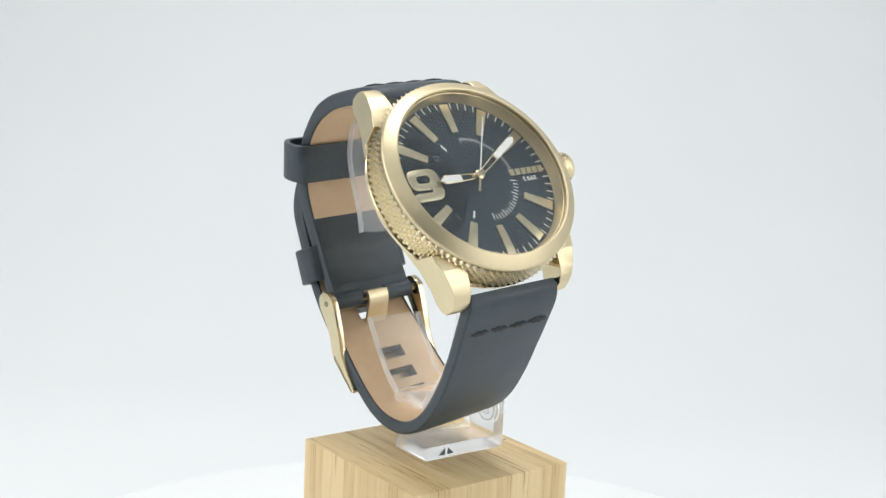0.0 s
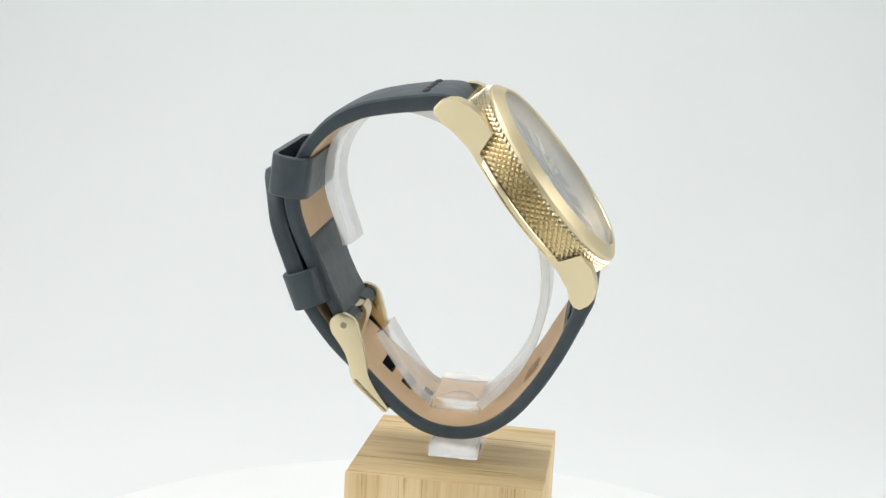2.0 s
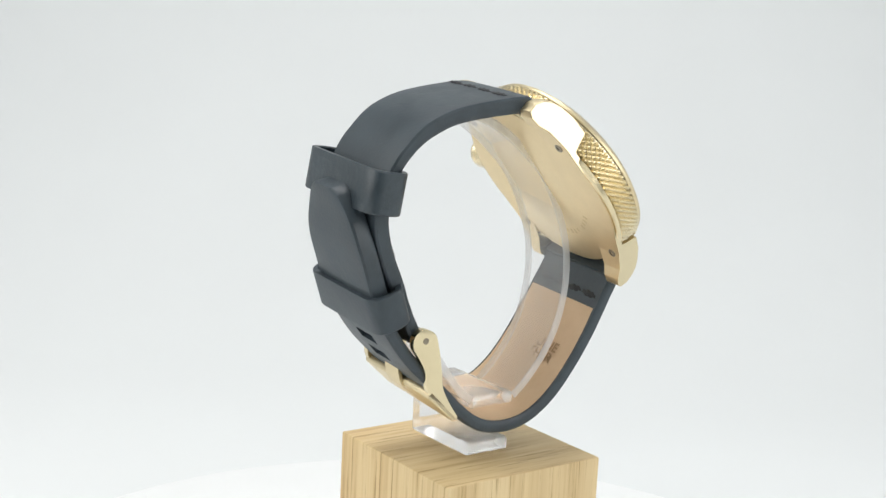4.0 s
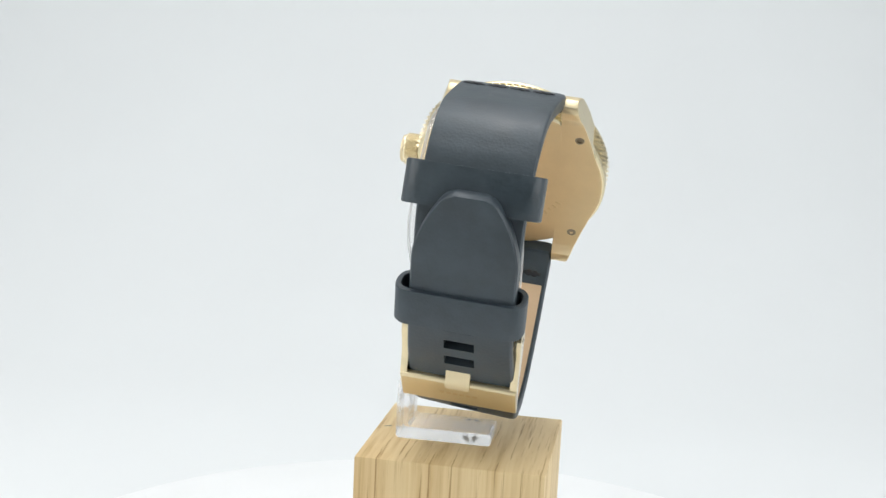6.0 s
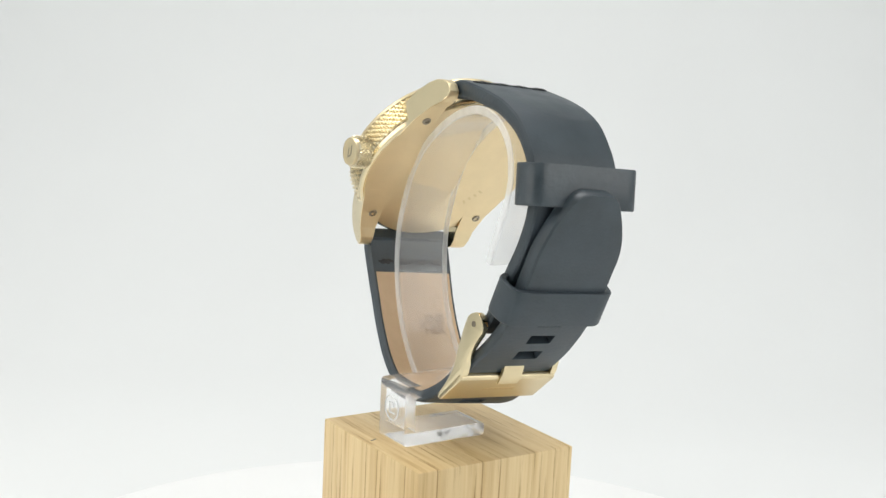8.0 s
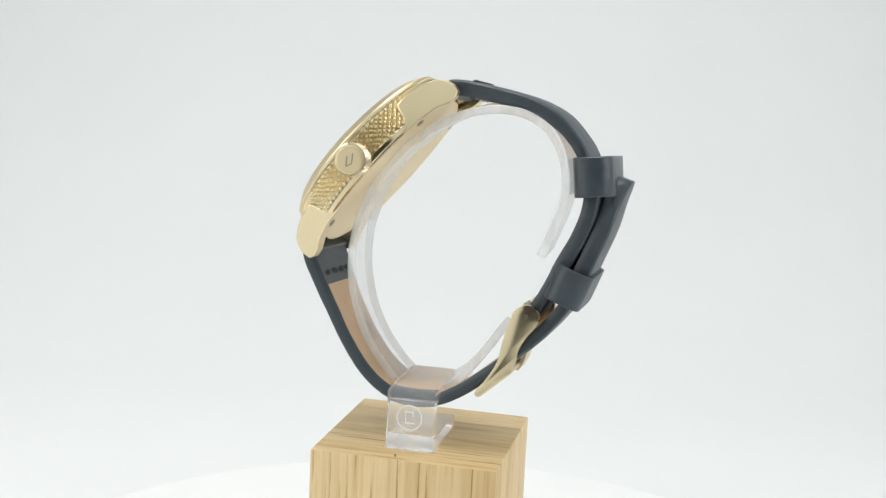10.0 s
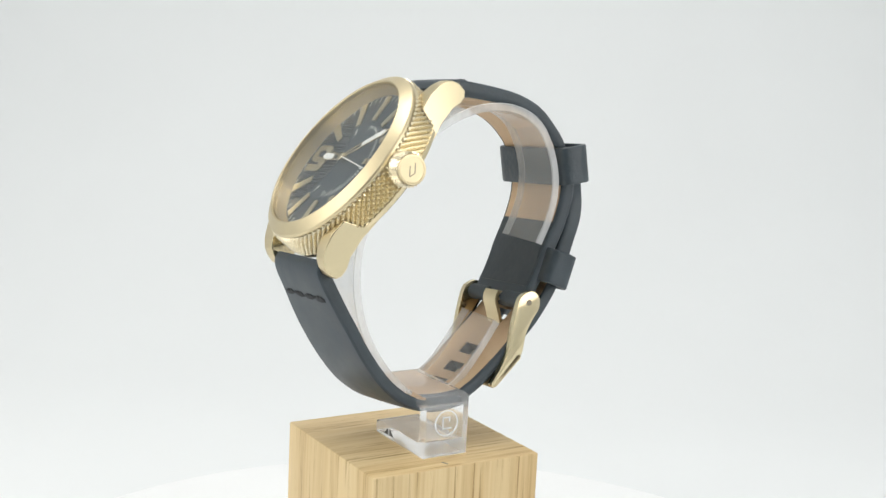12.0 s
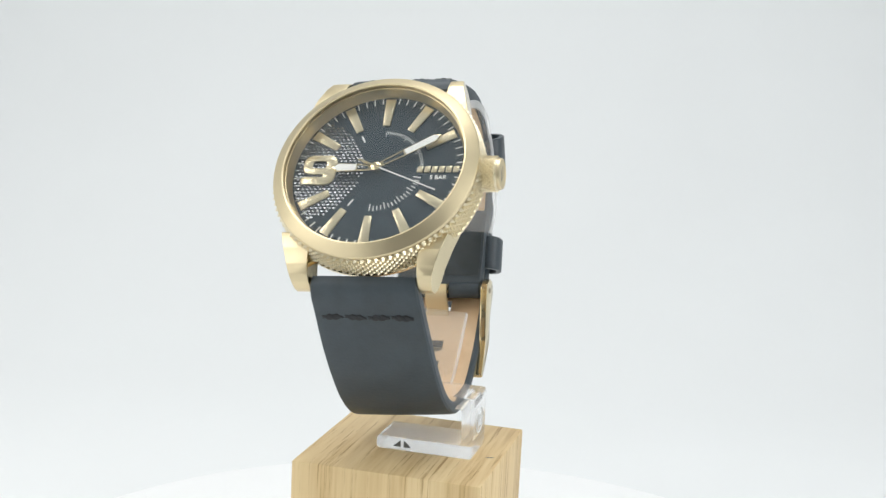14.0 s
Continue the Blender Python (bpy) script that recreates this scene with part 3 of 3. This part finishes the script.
dial_part("numeral_nine", bm, MARKER, "large applied gold numeral nine", parent=dial)
for k in range(6):
    x = 9.2 + k * 1.63
    bm = plate([[(x, -0.7), (x + 1.25, -0.7), (x + 1.4, 0.85), (x + 0.15, 0.85)]], 0.01, 0.3, 0.03)
    dial_part("logo_bar", bm, MARKER, "plain raised gold logo shape", parent=dial)
bm = lettering("5 BAR", 1.05, 0.04, Matrix.Translation(Vector((14.2, -1.95, 0.06)) * U))
dial_part("depth_text", bm, WHITE_PRINT, "white printed 5 BAR", parent=dial)

# watch pointers
def pointer(length, w0, w1, z, angle, tip):
    o = [(-0.55, -1.0), (0.55, -1.0), (w0, 1.2), (w1, length * 0.42), (w1 * 1.15, length - tip), (0, length), (-w1 * 1.15, length - tip), (-w1, length * 0.42), (-w0, 1.2)]
    hole = [(-w0 * 0.55, 1.9), (-w1 * 0.6, length * 0.42), (w1 * 0.6, length * 0.42), (w0 * 0.55, 1.9)]
    frame_bm = turned(plate([o, hole], z, z + 0.3, 0.05), angle / 30)
    lume = [(-w1 * 0.8, length * 0.45), (w1 * 0.8, length * 0.45), (w1 * 0.95, length - tip - .1), (0, length - 0.5), (-w1 * 0.95, length - tip - .1)]
    lume_bm = turned(plate([lume], z + 0.25, z + 0.36, 0), angle / 30)
    return frame_bm, lume_bm


a, b = pointer(10.6, 0.75, 0.95, 1.0, 270.8, 1.6)
hour_pointer = dial_part("hour_pointer", a, POLISHED, "gold hour pointer with white inlay")
dial_part("inlay", b, LUME, "white luminous inlay", parent=hour_pointer)
a, b = pointer(16.2, 0.65, 0.85, 1.4, 59.0, 1.6)
minute_pointer = dial_part("minute_pointer", a, POLISHED, "gold minute pointer with white inlay")
dial_part("inlay", b, LUME, "white luminous inlay", parent=minute_pointer)
seconds_pointer = dial_part("seconds_pointer", plate([[(-0.14, -1), (0.14, -1), (0.12, 15.9), (-0.12, 15.9)]], 1.8, 1.95), LUME, "thin white seconds pointer with gold tail")
dial_part("tail", plate([rounded([(-0.3, -4.6), (0.3, -4.6), (0.26, -0.4), (-0.26, -0.4)], 0.2)], 1.78, 1.98), POLISHED, "gold counterweight", parent=seconds_pointer)
dial_part("hub", lathe([(0, 0.0), (0.8, 0.0), (1.15, 0.9), (1.15, 1.9), (0.9, 2.06), (0, 2.08)], 32, closed=False), POLISHED, "gold pointer hub")

def arc_of(line, y, z):
    s, best = 0.0, (1e9, 0)
    for i, p in enumerate(line):
        s += (p - line[i - 1]).length if i else 0
        best = min(best, ((p - Vector((y, z))).length, s))
    return best[1]


# strap: the piece from twelve o'clock to the buckle
UP = [(25.4, -4.6), (27.6, -4.9), (29.3, -6.4), (32.6, -11.9), (35.9, -17.9), (38.7, -24.2), (40.1, -31.0), (39.8, -37.5), (38.3, -42.3), (35.6, -46.8), (32.2, -50.2),
      (28.0, -52.9), (22.0, -55.1), (15.3, -56.6), (8.5, -58.2), (3.5, -59.4), (0.2, -59.9), (-1.8, -59.4)]
up_line, up_len = smooth_line(UP, 1.0)
up_nor = inward(up_line, LOOP_MIDDLE)
U_FADE = lambda k: max(0, min(1, k / 0.08, (0.42 - k) / 0.08))
# the leather bulges a little outward over the first bend
TAIL_FADE = lambda k: max(0, min(1, (k - 0.50) / 0.08, (0.92 - k) / 0.08))
up_line = [p - n * (0.65 * U_FADE(i / len(up_line)) + 0.8 * TAIL_FADE(i / len(up_line))) for i, (p, n) in enumerate(zip(up_line, up_nor))]
up_w = lambda s: 25.5 - 2.2 * min(1, s / up_len)
up_shift = lambda p, s: -0.8 * min(1, s / 6) * max(0, 1 - s / 22) + 0.35 * min(1, s / 25)
up_th = lambda s: 3.6 - 0.5 * min(1, s / 25) + 0.65 * U_FADE(s / up_len) + 0.8 * TAIL_FADE(s / up_len) if s < up_len - 3 else 3.1 + 0.5 * (s - up_len + 3) / 3
upper_strap = wpart("upper_strap", sweep(up_line, up_nor, leather_section(up_w, up_th), shift=up_shift), LEATHER, "smooth black leather strap piece")
for s0, s1 in ((9.5, arc_of(up_line, 22, -55)),):
    wpart("lining", sweep(up_line, up_nor, lining_section(up_w, up_th), s0, s1, shift=up_shift), LINING, "tan leather lining", parent=upper_strap)
wpart("inner_leather", sweep(up_line, up_nor, lining_section(up_w, up_th), arc_of(up_line, 22, -55) + 0.3, up_len - 4, shift=up_shift), FACING, "smooth black leather facing", parent=upper_strap)

for sx in (-1, 1):
    bm = lathe([(0, 3.5), (1.7, 3.5), (2.05, 3.8), (2.05, 11.6), (1.7, 11.9), (0, 11.9)], 28, closed=False)
    bmesh.ops.transform(bm, matrix=Matrix.Translation(Vector((0, -0.3, -57.6)) * U) @ pose(0, 0, 0, 0, 90 * sx, 0), verts=bm.verts)
    wpart("strap_fold", bm, LEATHER, "black leather rolled round the buckle axle", parent=upper_strap)

# strap: the piece from six o'clock to the pointed end
LOWER = [(-25.2, -4.8), (-27.3, -5.2), (-29.2, -7.2), (-31.7, -12.2), (-35.1, -19.6), (-38.7, -28.8), (-40.9, -37.8), (-40.6, -45.8), (-37.7, -52.3), (-32.5, -57.5), (-25.9, -60.4),
         (-18, -62.1), (-10, -63.4), (-2, -64.5), (7.1, -64.4), (15.0, -62.8), (21.8, -60.7), (28.1, -58.6), (34, -56.0), (37.7, -54.6), (39.7, -53.8)]
lo_line, lo_len = smooth_line(LOWER, 0.5)
lo_nor = inward(lo_line, LOOP_MIDDLE)


def lo_w(s):
    """The strap narrows slowly, then to a blunt rounded end."""
    w = 24.8 + 0.8 * max(-1.4, min(1, s / 6, (88 - s) / 11))
    left = lo_len - s
    if left < 17:
        k = left / 17
        w = 10.2 + (w - 10.2) * (1 - (1 - k) ** 2.0)
    if left < 1.5:
        w -= 2.6 * (1 - left / 1.5) ** 2
    return w


lo_lean = lambda s: 0.045 * max(0, min(1, (s - 8) / 12, (80 - s) / 15))
lo_th = lambda s: 3.7 - 0.5 * min(1, s / 25) + 1.2 * max(0, min(1, (s - lo_len + 32) / 6)) - (0.5 * (1 - (lo_len - s) / 2) if lo_len - s < 2 else 0)


HOLE_0 = arc_of(lo_line, 2.6, -64.1)
SLOTS = [(HOLE_0 + k * 6.4 - 1.7, HOLE_0 + k * 6.4 + 1.7) for k in (-5, -4, -3, -1, 0, 1)]
lower_strap = wpart("lower_strap", sweep(lo_line, lo_nor, leather_section(lo_w, lo_th), slots=SLOTS, slot_seg=(1, 9), lean=lo_lean), LEATHER, "smooth black leather strap piece with slots and blunt end")
wpart("lining", sweep(lo_line, lo_nor, lining_section(lo_w, lo_th), 13.0, arc_of(lo_line, 9, -63.3), slots=SLOTS, slot_seg=(1, 5), lean=lo_lean), LINING, "tan leather lining", parent=lower_strap)


def on_strap(line, nor, s, depth, flip):
    """A frame on the strap: x across, y along, z out of the surface."""
    run = 0.0
    for i, p in enumerate(line):
        run += (p - line[i - 1]).length if i else 0
        if run >= s:
            break
    n = nor[i] * (1 if flip else -1)
    z = Vector((0, n.x, n.y))
    x = Vector((-1, 0, 0)) if flip else Vector((1, 0, 0))
    y = z.cross(x)
    q = p + nor[i] * depth
    m = Matrix((x, y, z)).transposed().to_4x4()
    m.translation = Vector((0, q.x, q.y)) * U
    return m


def stitch(turn_deg):
    """One short twisted stitch."""
    bm = bmesh.new()
    for side in (-1, 1):
        n, rows = 8, []
        for i in range(9):
            t = i / 8
            x = (t - 0.5) * 5.2
            r = 0.66 * math.sin(math.pi * min(0.97, max(0.03, t))) ** 0.6
            cy, cz = side * 0.30 * math.cos(t * 9), 0.12 + side * 0.12 * math.sin(t * 9)
            rows.append([vert(bm, x, cy + r * math.cos(2 * math.pi * k / n), cz + 0.6 * r * math.sin(2 * math.pi * k / n)) for k in range(n)])
        for a, b in zip(rows, rows[1:]):
            for k in range(n):
                bm.faces.new((a[k], a[(k + 1) % n], b[(k + 1) % n], b[k]))
        bm.faces.new(rows[0]), bm.faces.new(rows[-1][::-1])
    bmesh.ops.rotate(bm, verts=bm.verts, cent=(0, 0, 0), matrix=Matrix.Rotation(radians(turn_deg), 3, "Z"))
    return bm


for owner, line, nor, s_st, th in ((lower_strap, lo_line, lo_nor, 10.2, lo_th), (upper_strap, up_line, up_nor, 8.6, up_th)):
    for depth, flip in ((0.16, False), (th(9) - 0.25, True)):
        m = on_strap(line, nor, s_st, depth, flip)
        for k in range(4):
            bm = stitch((3, -4, 2, -3)[k])
            bmesh.ops.transform(bm, matrix=m @ Matrix.Translation(Vector(((k - 1.5) * 5.5, 0, 0)) * U), verts=bm.verts)
            wpart("stitch", bm, THREAD, "black twisted thread", parent=owner)
m = on_strap(lo_line, lo_nor, arc_of(lo_line, -38.2, -29.0), lo_th(30) + 0.17, True)
wpart("stamp", lettering("GENUINE\nLEATHER", 2.5, 0.02, m @ pose(0, 0, 0)), MARK_INK, "stamped words GENUINE LEATHER", parent=lower_strap)
for k in range(5):
    bm = box(-10.0 + (k % 2) * 0.2, -8.8, (k - 2) * 1.0 - 0.3, (k - 2) * 1.0 + 0.3, -0.01, 0.03)
    bmesh.ops.transform(bm, matrix=m, verts=bm.verts)
    wpart("stamp_bar", bm, MARK_INK, parent=lower_strap)
m = on_strap(up_line, up_nor, 23, up_th(25) + 0.17, True)
for k in range(5):
    bm = box(1.5 + k * 1.6, 2.7 + k * 1.6, -0.5, 0.5, -0.01, 0.03)
    bmesh.ops.transform(bm, matrix=m, verts=bm.verts)
    wpart("stamp_bar", bm, MARK_INK, parent=upper_strap)


def keeper(mid, along, depth, width, length, thick, shift=0.0):
    """A leather loop round the strap; along is its run in (y, z)."""
    t = Vector(along).normalized()
    n = Vector((-t.y, t.x))
    bm = bmesh.new()
    outer = rounded([(-width / 2, -depth / 2), (width / 2, -depth / 2), (width / 2, depth / 2), (-width / 2, depth / 2)], 4.6, 8)
    inner = rounded([(-width / 2 + thick, -depth / 2 + thick), (width / 2 - thick, -depth / 2 + thick), (width / 2 - thick, depth / 2 - thick), (-width / 2 + thick, depth / 2 - thick)], 3.4, 8)
    rows = []
    for s, grow in ((-0.5, -0.2), (-0.47, 0), (0.47, 0), (0.5, -0.2)):
        row = []
        for o, sign in ((outer, 1), (inner, -1)):
            for x, d in o:
                k = 1 + sign * grow / 12
                q = Vector(mid) + t * (s * length) + n * (d * k)
                row.append(vert(bm, x * k + shift, q.x, q.y))
        rows.append(row)
    no = len(outer)
    for a, b in zip(rows, rows[1:]):
        for base in (0, no):
            for i in range(no):
                j = (i + 1) % no
                bm.faces.new((a[base + i], a[base + j], b[base + j], b[base + i]))
    for row in (rows[0], rows[-1]):
        for i in range(no):
            j = (i + 1) % no
            bm.faces.new((row[i], row[j], row[no + j], row[no + i]))
    return bm


wpart("keeper", keeper((35.0, -46.6), (-0.70, -0.71), 9.6, 30.7, 9.5, 1.3, 0.5), CREASED, "loose creased black leather keeper loop")
wpart("keeper", keeper((11.8, -60.2), (-0.95, -0.31), 9.2, 29.6, 8.8, 1.4, 0.5), LEATHER, "black leather keeper loop round both strap ends")

# buckle
buckle = new("buckle")
buckle.parent, buckle.matrix_basis = wrist_watch, WATCH @ Matrix.Translation(Vector((0.4, 0, 0)) * U)
tagged(buckle, label="gold buckle with flat bar")
side_outline = rounded([(2.7, -56.3), (2.8, -59.4), (0.6, -61.1), (-3.6, -61.2), (-7.2, -61.8), (-11.6, -64.2), (-22.4, -62.7), (-23.1, -61.9), (-22.6, -61.2), (-18.0, -61.1), (-13.4, -60.4), (-8.3, -57.6), (-3.6, -55.5), (-0.6, -54.5)], 1.6, 4)
for sx in (-1, 1):
    bm = prism(side_outline, 12.3, 13.9, 0.42, 3)
    bmesh.ops.scale(bm, verts=bm.verts, vec=(sx, 1, 1))
    wpart("side_plate", bm, POLISHED, "polished gold buckle side", parent=buckle)
    pin = lathe([(0, 0), (0.75, 0), (0.75, 0.1), (0.4, 0.1), (0.38, 0.03), (0, 0.03)], 20, closed=False)
    bmesh.ops.transform(pin, matrix=Matrix.Translation(Vector((sx * 13.9, -0.3, -57.6)) * U) @ pose(0, 0, 0, 0, 90 * sx, 0), verts=pin.verts)
    wpart("side_pin", pin, STEEL, "small pin hole", parent=buckle)
wpart("bar", prism([(-11.9, -62.9), (-12.0, -64.1), (-12.7, -64.6), (-22.4, -62.95), (-23.2, -62.2), (-22.8, -61.5)], -13.9, 13.9, 0.3, 2), BRUSHED, "flat brushed gold bar", parent=buckle)
for k in range(6):
    bm = box(-4.6 + k * 1.6, -3.5 + k * 1.6, -0.5, 0.5, 0, 0.08)
    mm = Matrix(((1, 0, 0, 0), (0, -0.986, -0.168, -17.6 * U), (0, 0.168, -0.986, -63.74 * U), (0, 0, 0, 1)))
    bmesh.ops.transform(bm, matrix=mm, verts=bm.verts)
    wpart("logo_bar", bm, ENGRAVED, "plain pressed logo shape", parent=buckle)
bm = lathe([(0, -12.4), (1.0, -12.4), (1.0, 12.4), (0, 12.4)], 20, closed=False)
bmesh.ops.transform(bm, matrix=Matrix.Translation(Vector((0, -0.3, -57.6)) * U) @ pose(0, 0, 0, 0, 90, 0), verts=bm.verts)
wpart("axle", bm, BRUSHED, parent=buckle)
tongue_line, _ = smooth_line([(0.9, -56.6), (-0.4, -55.6), (-2.0, -56.2), (-3.4, -58.0), (-5.2, -60.4), (-7.4, -62.6), (-9.6, -64.0), (-11.9, -64.9), (-13.9, -65.1)], 0.8)
tongue_nor = inward(tongue_line, (-20, -40))
wpart("tongue", sweep(tongue_line, tongue_nor, lambda s: [(-2.9, 0), (2.9, 0), (2.9, 0.9), (-2.9, 0.9)]), BRUSHED, "flat gold buckle tongue", parent=buckle)


# ---- movement ----
def motions():
    for thing in (turntable, wooden_block, acrylic_stand, wrist_watch):
        walk(thing, [(t, pose(0, 0, TABLE_TOP, 0, 0, a)) for t, a in TURN])
    ticks = [(0, DIAL @ Matrix.Rotation(-radians(29), 4, "Z"))]
    for k in range(14):
        before, after = radians(29 + 6 * k), radians(29 + 6 * (k + 1))
        ticks.append((k + 0.5, DIAL @ Matrix.Rotation(-before, 4, "Z")))
        ticks.append((k + 0.6, DIAL @ Matrix.Rotation(-after, 4, "Z")))
    ticks.append((14, DIAL @ Matrix.Rotation(-radians(29 + 84), 4, "Z")))
    walk(seconds_pointer, ticks)


motions()
